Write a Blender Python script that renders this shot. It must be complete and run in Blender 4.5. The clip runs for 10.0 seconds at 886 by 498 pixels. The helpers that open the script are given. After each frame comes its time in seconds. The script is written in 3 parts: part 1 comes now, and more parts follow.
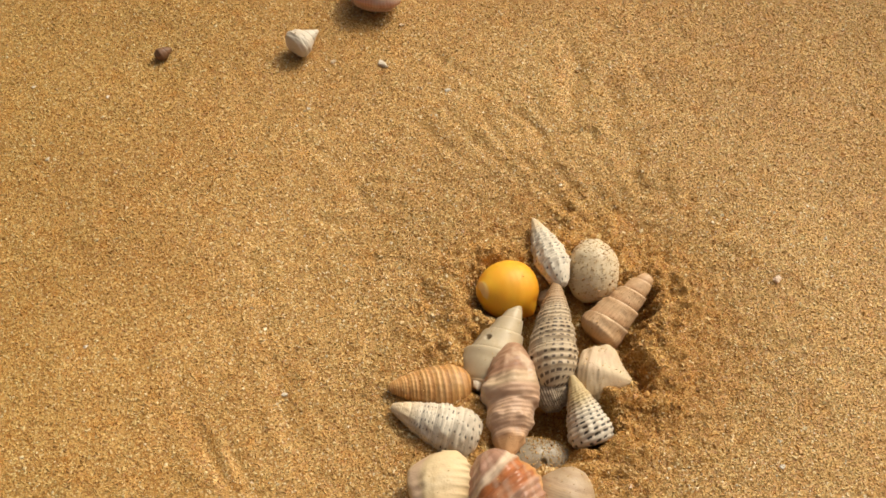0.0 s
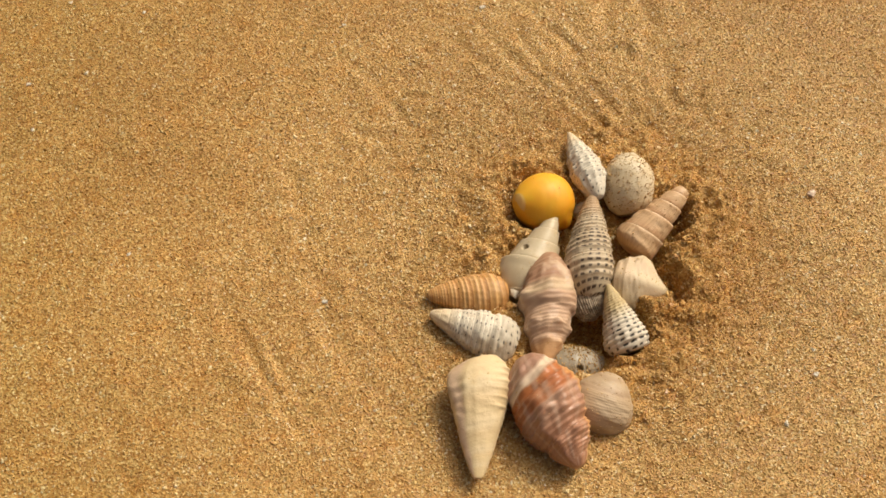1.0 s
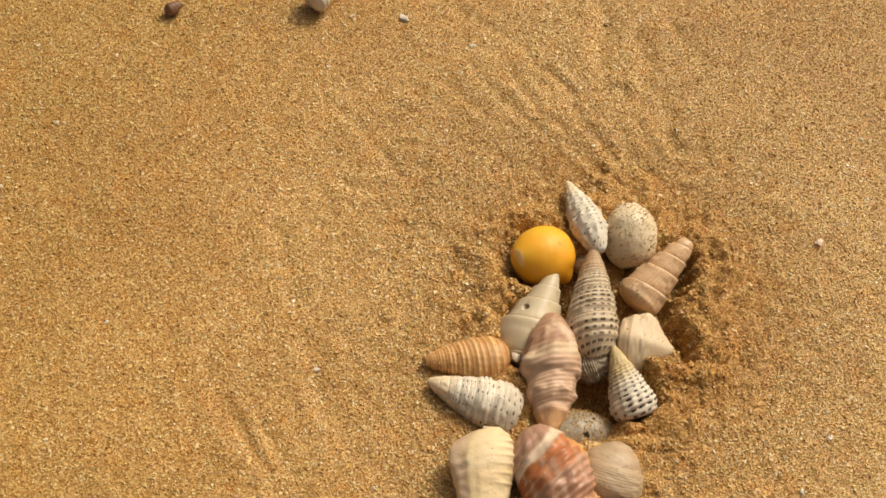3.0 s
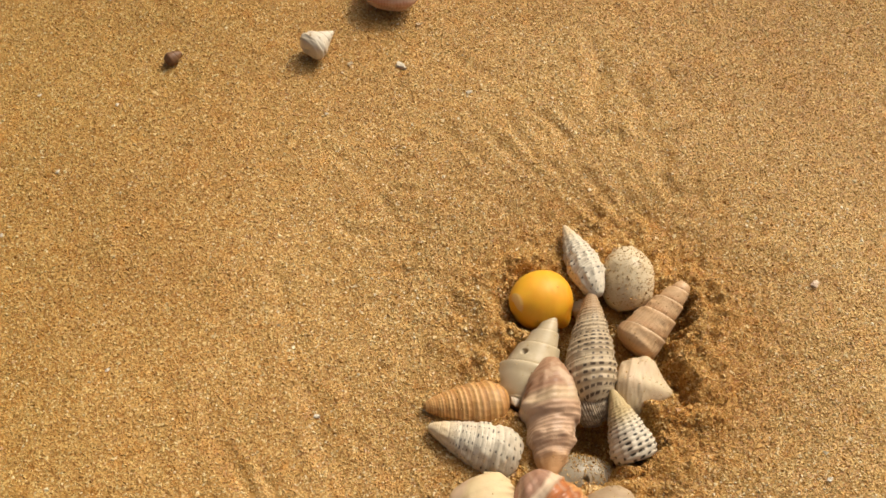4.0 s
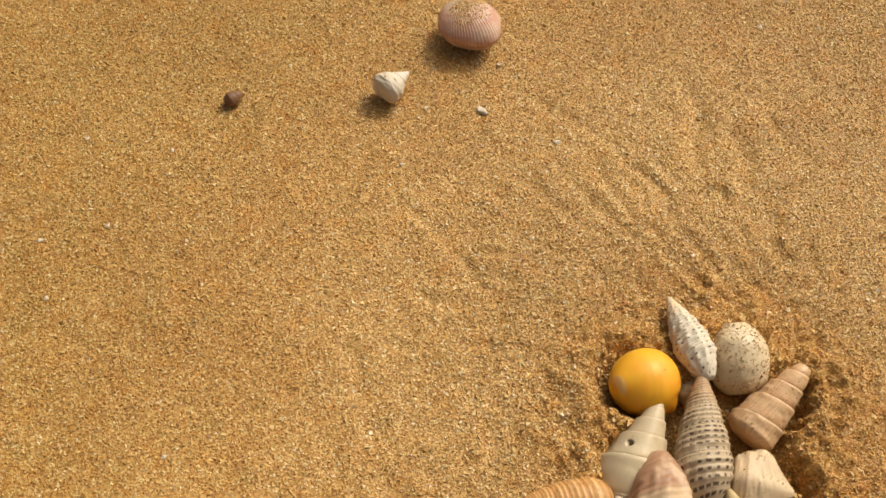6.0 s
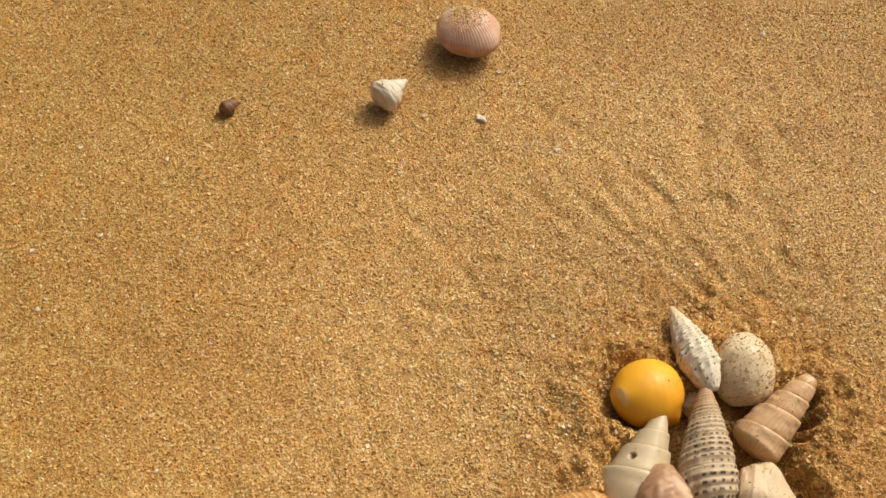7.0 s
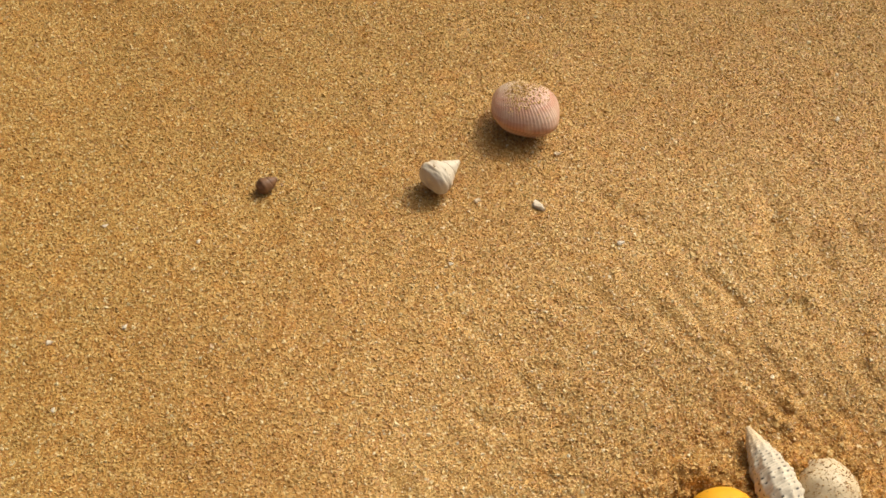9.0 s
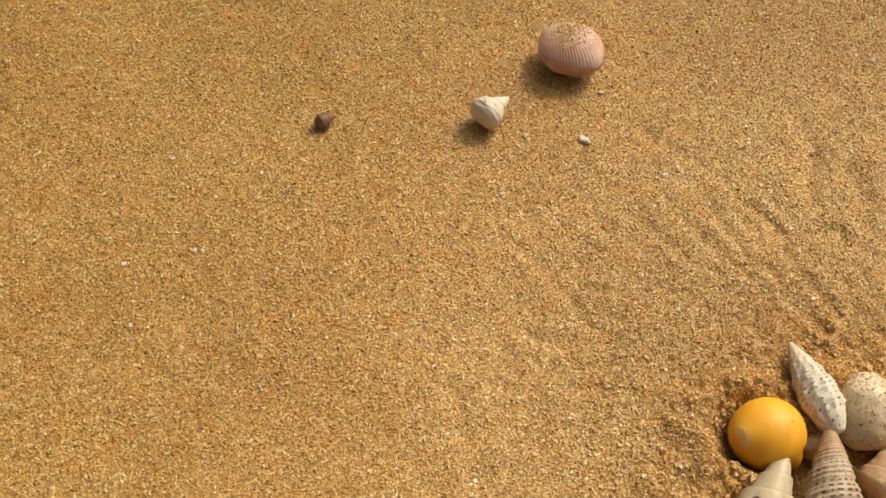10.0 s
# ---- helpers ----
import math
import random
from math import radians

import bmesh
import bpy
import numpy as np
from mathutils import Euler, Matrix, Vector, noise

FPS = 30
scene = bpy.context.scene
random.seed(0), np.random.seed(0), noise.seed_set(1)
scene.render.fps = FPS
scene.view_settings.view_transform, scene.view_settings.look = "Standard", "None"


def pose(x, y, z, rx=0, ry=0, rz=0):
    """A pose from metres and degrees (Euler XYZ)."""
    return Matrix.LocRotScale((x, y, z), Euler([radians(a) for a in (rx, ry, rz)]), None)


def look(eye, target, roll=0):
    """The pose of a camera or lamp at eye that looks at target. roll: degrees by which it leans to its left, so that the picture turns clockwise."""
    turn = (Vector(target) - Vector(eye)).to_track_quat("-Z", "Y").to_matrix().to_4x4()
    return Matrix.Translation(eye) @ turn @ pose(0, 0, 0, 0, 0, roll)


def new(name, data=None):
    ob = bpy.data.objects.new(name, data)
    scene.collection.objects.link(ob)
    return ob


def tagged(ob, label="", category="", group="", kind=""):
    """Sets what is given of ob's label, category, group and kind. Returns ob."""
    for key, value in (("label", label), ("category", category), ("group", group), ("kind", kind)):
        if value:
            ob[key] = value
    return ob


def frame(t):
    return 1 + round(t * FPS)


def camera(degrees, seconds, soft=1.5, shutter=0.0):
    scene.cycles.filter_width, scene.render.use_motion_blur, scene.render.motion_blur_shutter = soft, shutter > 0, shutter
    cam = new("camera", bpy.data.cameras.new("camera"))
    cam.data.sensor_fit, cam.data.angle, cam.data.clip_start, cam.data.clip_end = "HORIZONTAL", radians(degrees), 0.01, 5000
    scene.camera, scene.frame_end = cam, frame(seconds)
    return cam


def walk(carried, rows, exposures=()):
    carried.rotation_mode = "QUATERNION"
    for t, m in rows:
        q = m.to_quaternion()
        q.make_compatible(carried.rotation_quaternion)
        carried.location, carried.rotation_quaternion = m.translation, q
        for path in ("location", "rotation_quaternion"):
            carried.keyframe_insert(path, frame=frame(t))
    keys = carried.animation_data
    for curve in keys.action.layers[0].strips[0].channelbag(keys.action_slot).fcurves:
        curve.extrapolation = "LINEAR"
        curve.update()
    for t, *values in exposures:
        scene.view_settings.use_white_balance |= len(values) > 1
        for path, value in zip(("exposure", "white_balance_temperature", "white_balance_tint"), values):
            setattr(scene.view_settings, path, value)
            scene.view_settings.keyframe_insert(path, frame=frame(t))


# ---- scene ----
# camera and its walk
cam = camera(43.9, 10.0, soft=1.65)
PATH = [
    (0, 0.02547, -0.16649, 0.29115, 34.438, -3.591, -0.275),
    (0.1, 0.02025, -0.17065, 0.29482, 33.460, -4.607, -0.619),
    (0.2, 0.02819, -0.17823, 0.28993, 33.695, -3.675, -0.264),
    (0.3, 0.03032, -0.17929, 0.28442, 32.912, -3.729, -0.309),
    (0.4, 0.02772, -0.17862, 0.28034, 32.143, -4.435, -0.893),
    (0.5, 0.02859, -0.17416, 0.28470, 30.762, -4.341, -0.683),
    (0.7, 0.01971, -0.17667, 0.28885, 31.450, -4.627, -0.962),
    (1, 0.01790, -0.17945, 0.28608, 32.029, -3.183, 0.238),
    (1.2, 0.01556, -0.17885, 0.28080, 31.997, -3.744, 0.156),
    (1.5, 0.00951, -0.17693, 0.27320, 31.557, -4.290, 0.203),
    (1.7, 0.00566, -0.17661, 0.27255, 31.725, -3.863, 0.610),
    (2, 0.00343, -0.16805, 0.26974, 31.437, -4.156, 0.433),
    (2.2, 0.00200, -0.16548, 0.26756, 31.619, -4.182, 0.271),
    (2.5, 0.00620, -0.16148, 0.27156, 31.802, -3.642, 0.186),
    (2.7, 0.01431, -0.15851, 0.27220, 31.212, -3.578, -0.264),
    (2.9, 0.00853, -0.15424, 0.27706, 31.461, -4.461, -1.292),
    (3, 0.00912, -0.15222, 0.28317, 31.408, -4.331, -1.338),
    (3.2, 0.01289, -0.14923, 0.28876, 32.243, -3.936, -1.616),
    (4.3, 0.00426, -0.15438, 0.28307, 33.473, -4.263, -1.872),
    (4.5, 0.00012, -0.15593, 0.28040, 33.365, -4.186, -1.479),
    (4.8, -0.00978, -0.14788, 0.27859, 33.472, -4.249, -1.320),
    (5, -0.01462, -0.14191, 0.28059, 33.086, -4.189, -1.173),
    (5.2, -0.01653, -0.12979, 0.28358, 33.063, -4.155, -0.837),
    (5.3, -0.01289, -0.12936, 0.28142, 33.707, -4.013, -0.463),
    (5.5, -0.01096, -0.12472, 0.27094, 33.991, -4.430, -1.010),
    (5.7, -0.01364, -0.12045, 0.26609, 33.559, -4.657, -0.923),
    (6.8, -0.01111, -0.11350, 0.26666, 33.925, -3.868, -0.382),
    (7, -0.01122, -0.11472, 0.26096, 34.324, -4.295, -0.722),
    (7.2, -0.01375, -0.11234, 0.26458, 33.872, -4.055, -0.705),
    (7.5, -0.01524, -0.11049, 0.26362, 33.990, -3.769, -0.486),
    (7.8, -0.02071, -0.10295, 0.26227, 34.314, -4.543, -0.768),
    (8, -0.02079, -0.09443, 0.26569, 34.107, -4.019, 0.124),
    (8.2, -0.02025, -0.08797, 0.26279, 34.904, -4.459, 0.408),
    (8.5, -0.02066, -0.08795, 0.25607, 35.835, -4.871, 0.709),
    (8.7, -0.02004, -0.08276, 0.25080, 34.936, -5.252, 0.847),
    (9, -0.02650, -0.08247, 0.24956, 35.385, -5.594, 0.717),
    (9.3, -0.02978, -0.08998, 0.25247, 35.394, -5.482, 1.272),
    (9.5, -0.03175, -0.09366, 0.24999, 35.794, -5.221, 1.220),
    (9.8, -0.03252, -0.10299, 0.25054, 35.272, -4.577, 1.394),
    (10, -0.03519, -0.10624, 0.24857, 35.219, -4.584, 1.137),
]
walk(cam, [(t, pose(*p)) for t, *p in PATH], exposures=[(0, -1.17, 6650, 3.7), (10, -1.17, 6650, 3.7)])

# world, sun, exposure
SUN_EL, SUN_AZ = radians(50), math.atan2(0.68, 0.73)   # azimuth clockwise from +y
world = bpy.data.worlds.new("world")
scene.world = world
world.use_nodes = True
_wn = world.node_tree
_sky = _wn.nodes.new("ShaderNodeTexSky")
_sky.sky_type, _sky.sun_disc = "NISHITA", False
_sky.air_density, _sky.dust_density, _sky.ozone_density = 0.25, 9.5, 0.1
_sky.sun_elevation, _sky.sun_rotation = SUN_EL, SUN_AZ
_bg = next(n for n in _wn.nodes if n.type == "BACKGROUND")
_bg.inputs["Strength"].default_value = 0.31
_wn.links.new(_sky.outputs[0], _bg.inputs["Color"])
sun = new("sun", bpy.data.lights.new("sun", "SUN"))
sun.data.energy, sun.data.angle, sun.data.color = 3.02, radians(0.8), (1.0, 0.93, 0.80)
_d = Vector((math.sin(SUN_AZ) * math.cos(SUN_EL), math.cos(SUN_AZ) * math.cos(SUN_EL), math.sin(SUN_EL)))
sun.matrix_world = look(_d, (0, 0, 0))

MM = 0.001


# ---------- materials ----------
class Mat:
    """A small builder of node materials."""

    def __init__(self, name, rough=0.5, spec=0.5, coat=0.0, sss=0.0):
        self.m = bpy.data.materials.new(name)
        self.m.use_nodes = True
        self.t = self.m.node_tree
        self.b = next(n for n in self.t.nodes if n.type == "BSDF_PRINCIPLED")
        self.b.inputs["Roughness"].default_value = rough
        self.b.inputs["Specular IOR Level"].default_value = spec
        self.b.inputs["Coat Weight"].default_value = coat
        self.b.inputs["Coat Roughness"].default_value = 0.15
        if sss:
            self.b.inputs["Subsurface Weight"].default_value = sss
            self.b.inputs["Subsurface Radius"].default_value = (0.004, 0.003, 0.002)
            self.b.inputs["Subsurface Scale"].default_value = 0.6

    def node(self, kind, operation=None, data_type=None, blend_type=None, uv_map=None):
        n = self.t.nodes.new("ShaderNode" + kind)
        if operation:
            n.operation = operation
        if data_type:
            n.data_type = data_type
        if blend_type:
            n.blend_type = blend_type
        if uv_map:
            n.uv_map = uv_map
        return n

    def put(self, sock, value):
        if isinstance(value, bpy.types.NodeSocket):
            self.t.links.new(value, sock)
        else:
            sock.default_value = value

    def math(self, op, a, b=0.0, c=0.0):
        n = self.node("Math", operation=op)
        for i, v in enumerate((a, b, c)):
            self.put(n.inputs[i], v)
        return n.outputs[0]

    def place(self):
        return self.node("TexCoord").outputs["Object"]

    def uv(self):
        s = self.node("SeparateXYZ")
        self.put(s.inputs[0], self.node("UVMap", uv_map="UVMap").outputs[0])
        return s.outputs[0], s.outputs[1]

    def noise(self, scale, detail=3.0, rough=0.55, where=None):
        n = self.node("TexNoise")
        self.put(n.inputs["Vector"], where or self.place())
        n.inputs["Scale"].default_value, n.inputs["Detail"].default_value = scale, detail
        n.inputs["Roughness"].default_value = rough
        return n.outputs[0]

    def cells(self, scale, out="Distance"):
        n = self.node("TexVoronoi")
        self.put(n.inputs["Vector"], self.place())
        n.inputs["Scale"].default_value = scale
        return n.outputs[out]

    def ramp(self, fac, stops, mode="LINEAR"):
        n = self.node("ValToRGB")
        n.color_ramp.interpolation = mode
        e = n.color_ramp.elements
        while len(e) < len(stops):
            e.new(0.5)
        for el, (p, c) in zip(e, stops):
            el.position = p
            el.color = (*c, 1) if len(c) == 3 else c
        self.put(n.inputs[0], fac)
        return n.outputs[0]

    def grey(self, fac, lo, hi):
        n = self.node("MapRange")
        n.inputs[1].default_value, n.inputs[2].default_value = lo, hi
        self.put(n.inputs[0], fac)
        return n.outputs[0]

    def mix(self, fac, a, b, mode="MIX"):
        n = self.node("Mix", data_type="RGBA", blend_type=mode)
        self.put(n.inputs[0], fac)
        for i, v in ((6, a), (7, b)):
            self.put(n.inputs[i], (*v, 1) if isinstance(v, tuple) and len(v) == 3 else v)
        return n.outputs[2]

    def bump(self, height, strength=0.4, dist=0.0004):
        n = self.node("Bump")
        n.inputs["Strength"].default_value, n.inputs["Distance"].default_value = strength, dist
        self.put(n.inputs["Height"], height)
        self.put(self.b.inputs["Normal"], n.outputs[0])

    def done(self, colour, rough=None):
        self.put(self.b.inputs["Base Color"], colour)
        if rough is not None:
            self.put(self.b.inputs["Roughness"], rough)
        return self.m


# grain colours; the last stops are pale grains, brightened to paint in glints
SAND = [(0.00, (0.36, 0.180, 0.050)), (0.08, (0.47, 0.255, 0.080)), (0.28, (0.56, 0.330, 0.110)), (0.50, (0.62, 0.390, 0.140)),
        (0.72, (0.69, 0.462, 0.182)), (0.88, (0.78, 0.575, 0.270)), (0.96, (0.84, 0.680, 0.400)), (1.00, (0.90, 0.800, 0.600))]


def sand_material(name, per_grain, tone=0.89, warm=(1, 1, 1)):
    m = Mat(name, rough=0.5, spec=0.3)
    if per_grain:
        r = m.node("NewGeometry").outputs["Random Per Island"]
    else:
        s = m.node("SeparateColor")
        m.put(s.inputs[0], m.cells(1500, "Color"))
        r = s.outputs[0]
        m.bump(m.cells(1500), 0.4, 0.0004)
    col = m.ramp(r, [(p, (c[0] * tone * warm[0], c[1] * 1.035 * tone ** 1.5 * warm[1], c[2] * 1.03 * tone ** 2 * warm[2])) for p, c in SAND])
    geo = m.node("NewGeometry").outputs["Position"]
    big = m.noise(14, 3, 0.6, geo)
    col = m.mix(m.grey(big, 0.30, 0.72), col, m.mix(1.0, col, (0.86, 0.80, 0.72), "MULTIPLY"))
    mid = m.noise(70, 3, 0.6, geo)
    col = m.mix(m.math("MULTIPLY", m.grey(mid, 0.45, 0.75), 0.35), col, m.mix(1.0, col, (1.12, 1.12, 1.16), "MULTIPLY"))
    # patches of redder and of greyer grains
    hue = m.noise(120, 4, 0.6, geo)
    col = m.mix(m.grey(hue, 0.50, 0.68), col, m.mix(1.0, col, (0.95, 0.97, 0.95), "MULTIPLY"))
    col = m.mix(m.grey(hue, 0.46, 0.32), col, m.mix(1.0, col, (1.00, 0.90, 0.74), "MULTIPLY"))
    # dry loose sand, brushed up in a ring round the heap
    away = m.node("VectorMath", operation="DISTANCE")
    m.put(away.inputs[0], geo)
    m.put(away.inputs[1], (0.090, 0.020, 0.0))
    loose = m.grey(m.math("ADD", away.outputs["Value"], m.math("MULTIPLY", m.math("SUBTRACT", m.noise(30, 4, 0.65, geo), 0.5), 0.05)), 0.130, 0.095)
    col = m.mix(loose, col, m.mix(1.0, col, (1.01, 1.06, 1.12), "MULTIPLY"))
    # beyond the brushed ring, fall-off of light painted in as darker sand
    far_dim = m.grey(m.math("ADD", away.outputs["Value"], m.math("MULTIPLY", m.math("SUBTRACT", m.noise(22, 3, 0.6, geo), 0.5), 0.06)), 0.10, 0.19)
    col = m.mix(far_dim, col, m.mix(1.0, col, (0.87, 0.885, 0.80), "MULTIPLY"))
    # damp sand dug up from the hollow, in a ragged ring round the heap
    near = m.node("VectorMath", operation="DISTANCE")
    m.put(near.inputs[0], geo)
    m.put(near.inputs[1], (0.088, 0.004, 0.0))
    dug = m.grey(m.math("ADD", near.outputs["Value"], m.math("MULTIPLY", m.math("SUBTRACT", m.noise(70, 4, 0.65, geo), 0.5), 0.045)), 0.058, 0.036)
    col = m.mix(dug, col, m.mix(1.0, col, (0.97, 0.88, 0.71), "MULTIPLY"))
    return m.done(col, m.grey(r, -0.6, 1.5))


def dotted(m, base, dark, rows, per_turn, fill, wobble=0.30, size=1.0, streak=0.0):
    """Rows of dark dashes along the spiral cords, on the shell's own winding coordinates."""
    u, p = m.uv()
    n = m.noise(500, 2)
    nn = m.math("SUBTRACT", n, 0.5)
    a = m.math("FRACT", m.math("ADD", m.math("MULTIPLY", u, float(per_turn)), m.math("MULTIPLY", nn, wobble * 3)))
    b = m.math("FRACT", m.math("ADD", m.math("MULTIPLY", p, float(rows)), m.math("MULTIPLY", nn, wobble)))
    da = m.math("ABSOLUTE", m.math("SUBTRACT", a, 0.5))
    db = m.math("ABSOLUTE", m.math("SUBTRACT", b, 0.5))
    lump = m.noise(260, 2)
    w = m.math("MULTIPLY", m.grey(lump, 0.38, 0.60), fill)
    if streak:
        w = m.math("ADD", w, m.math("MULTIPLY", m.grey(p, streak, streak + 0.8), 0.09))
    inside = m.math("MULTIPLY", m.grey(m.math("SUBTRACT", w, da), -0.06, 0.09),
                    m.grey(m.math("SUBTRACT", 0.26 * size, db), -0.07, 0.09))
    return m.mix(inside, base, dark), b


def worn(m, col, amount=0.5, tint=(0.62, 0.46, 0.30)):
    return m.mix(m.math("MULTIPLY", m.grey(m.noise(220, 4, 0.65), 0.50, 0.78), amount), col, m.mix(1.0, col, tint, "MULTIPLY"))


AGED = (0.78, 0.73, 0.64)   # sun-bleached lime yellowed by the beach


def mat_dotted(name, base, dark, rows, turns, fill, tip, size=1.0, rough=0.45, streak=0.0, tip_at=(3.2, 2.0)):
    m = Mat(name, rough=rough, spec=0.32)
    col = m.mix(m.grey(m.noise(120, 3), 0.35, 0.70), base, tuple(c * 0.84 for c in base))
    u, p = m.uv()
    tipmask = m.grey(m.math("ADD", p, m.math("MULTIPLY", m.math("SUBTRACT", m.noise(150, 3), 0.5), 1.2)), *tip_at)
    col, row = dotted(m, col, dark, rows, turns, fill, size=size, streak=streak)
    col = m.mix(tipmask, col, tip)
    col = worn(m, m.mix(1.0, col, AGED, "MULTIPLY"), 0.45)
    m.bump(m.math("ADD", m.noise(900, 3), m.math("MULTIPLY", m.grey(m.math("ABSOLUTE", m.math("SUBTRACT", row, 0.5)), 0.5, 0.2), 0.8)), 0.35, 0.0004)
    return m.done(col)


def mat_plain(name, base, second, rough=0.4, spec=0.28, coat=0.0, scale=160, bump=0.2, sss=0.0):
    m = Mat(name, rough=rough, spec=spec, coat=coat, sss=sss)
    col = m.mix(m.grey(m.noise(scale, 4, 0.6), 0.36, 0.68), base, second)
    col = worn(m, m.mix(1.0, col, AGED, "MULTIPLY"), 0.25)
    m.bump(m.noise(900, 4, 0.6), bump, 0.0003)
    return m.done(col, m.grey(m.noise(300, 3), -0.5 + rough, 0.9 + rough) if rough > 0.4 else None)


def mat_banded(name, stops, bands, rough=0.45, wobble=0.2, lines=0.0, scale=120, coat=0.0, line=0.6, patch=None, tip=None, side=(), valley=None, point=None, axial=0.0, tip_at=(2.2, 1.2), tip_mix=1.0):
    """Colour bands that follow the whorls."""
    m = Mat(name, rough=rough, spec=0.32, coat=coat)
    u, p = m.uv()
    f = m.math("FRACT", m.math("ADD", m.math("MULTIPLY", p, float(bands)), m.math("MULTIPLY", m.math("SUBTRACT", m.noise(scale, 3), 0.5), wobble * 4)))
    col = m.ramp(f, stops)
    if lines:
        g = m.math("FRACT", m.math("MULTIPLY", p, lines))
        col = m.mix(m.math("MULTIPLY", m.grey(m.math("ABSOLUTE", m.math("SUBTRACT", g, 0.5)), 0.25, 0.42), line), col, m.mix(1.0, col, (0.55, 0.45, 0.40), "MULTIPLY"))
    if axial:
        st = m.math("ABSOLUTE", m.math("SUBTRACT", m.math("FRACT", m.math("ADD", m.math("MULTIPLY", u, 31.0), m.math("MULTIPLY", m.noise(200, 3), 2.0))), 0.5))
        col = m.mix(m.math("MULTIPLY", m.grey(st, 0.15, 0.45), axial), col, m.mix(1.0, col, (0.66, 0.56, 0.48), "MULTIPLY"))
    if patch:
        col = m.mix(m.grey(m.noise(95, 3, 0.5), 0.50, 0.60), col, patch)
    col = m.mix(m.math("MULTIPLY", m.grey(m.noise(90, 4, 0.7), 0.50, 0.75), 0.45), col, (0.72, 0.60, 0.46))
    if tip:
        col = m.mix(m.math("MULTIPLY", m.grey(p, *tip_at), tip_mix), col, tip)
    if point:
        col = m.mix(m.grey(p, point[0], point[0] - 0.35), col, point[1])
    if valley:
        # paler dips between the axial ribs
        count, tint, share = valley
        ph = m.math("ADD", m.math("MULTIPLY", u, float(count)), m.math("MULTIPLY", m.math("FRACT", p), 2.2 / (2 * math.pi)))
        dip = m.math("ABSOLUTE", m.math("SUBTRACT", m.math("FRACT", m.math("ADD", ph, m.math("MULTIPLY", m.math("SUBTRACT", m.noise(150, 3), 0.5), 0.6))), 0.5))
        col = m.mix(m.math("MULTIPLY", m.grey(dip, 0.14, 0.02), share), col, tint)
    for at, wide, tint in side:
        # a flush of another colour down one flank
        off = m.math("ABSOLUTE", m.math("SUBTRACT", m.math("ADD", u, m.math("MULTIPLY", m.math("SUBTRACT", m.noise(110, 3), 0.5), 0.14)), at))
        col = m.mix(m.math("MULTIPLY", m.grey(off, wide, wide * 0.4), 0.75), col, tint)
    col = m.mix(1.0, col, AGED, "MULTIPLY")
    m.bump(m.noise(700, 4, 0.6), 0.4, 0.0004)
    return m.done(col)


M_GRAIN = sand_material("sand_grains", True)
# bed coloured darker and warmer, for shade and bounced light between the grains
M_BED = sand_material("sand_bed", False, 0.85, (1.03, 0.95, 0.80))
M_YELLOW = Mat("yellow_shell", rough=0.50, spec=0.35, coat=0.04, sss=0.6)
_u, _p = M_YELLOW.uv()
_c = M_YELLOW.mix(M_YELLOW.grey(M_YELLOW.noise(60, 2), 0.35, 0.65), (0.84, 0.45, 0.028), (0.80, 0.37, 0.020))
_x = M_YELLOW.node("SeparateXYZ")
M_YELLOW.put(_x.inputs[0], M_YELLOW.place())
_c = M_YELLOW.mix(M_YELLOW.math("MULTIPLY", M_YELLOW.grey(M_YELLOW.math("ADD", _x.outputs[2], M_YELLOW.math("MULTIPLY", M_YELLOW.noise(160, 3), 0.010)), 0.017, 0.007), 0.7), _c, (0.78, 0.29, 0.012))
_c = M_YELLOW.mix(M_YELLOW.math("MULTIPLY", M_YELLOW.grey(M_YELLOW.noise(130, 4, 0.65), 0.48, 0.70), 0.45), _c, (0.84, 0.44, 0.04))
_c = M_YELLOW.mix(M_YELLOW.grey(_p, 0.72, 0.52), _c, (0.80, 0.50, 0.16))
M_YELLOW.bump(M_YELLOW.noise(500, 3), 0.06, 0.0002)
M_YELLOW = M_YELLOW.done(_c)
M_SPOT = mat_dotted("white_dotted_shell", (0.88, 0.82, 0.71), (0.050, 0.040, 0.034), 4, 14, 0.20, (0.92, 0.76, 0.54), size=0.56, tip_at=(4.0, 2.6))
M_DOT = mat_dotted("cream_chequered_shell", (0.64, 0.53, 0.385), (0.105, 0.070, 0.048), 5, 19, 0.31, (0.52, 0.36, 0.22), size=0.84, streak=4.8)
M_HORN = mat_dotted("black_corded_shell", (0.86, 0.80, 0.70), (0.045, 0.040, 0.038), 4, 14, 0.32, (0.66, 0.53, 0.30), size=0.82, tip_at=(4.6, 3.4))
M_PORCELAIN = mat_plain("porcelain_shell", (0.72, 0.63, 0.47), (0.66, 0.56, 0.40), rough=0.5, coat=0.0, bump=0.08, sss=0.1)
M_WHITE = mat_plain("chalk_shell", (0.88, 0.77, 0.57), (0.80, 0.66, 0.45), rough=0.45, bump=0.2)
M_CHALK = mat_plain("bleached_shell", (0.84, 0.79, 0.70), (0.78, 0.71, 0.60), rough=0.5, bump=0.15)
M_BLUSH = mat_plain("blush_shell", (0.92, 0.74, 0.60), (0.84, 0.64, 0.50), rough=0.6, bump=0.1)
M_STONE = mat_plain("worn_white_shell", (0.82, 0.70, 0.50), (0.75, 0.58, 0.42), rough=0.42, bump=0.25)
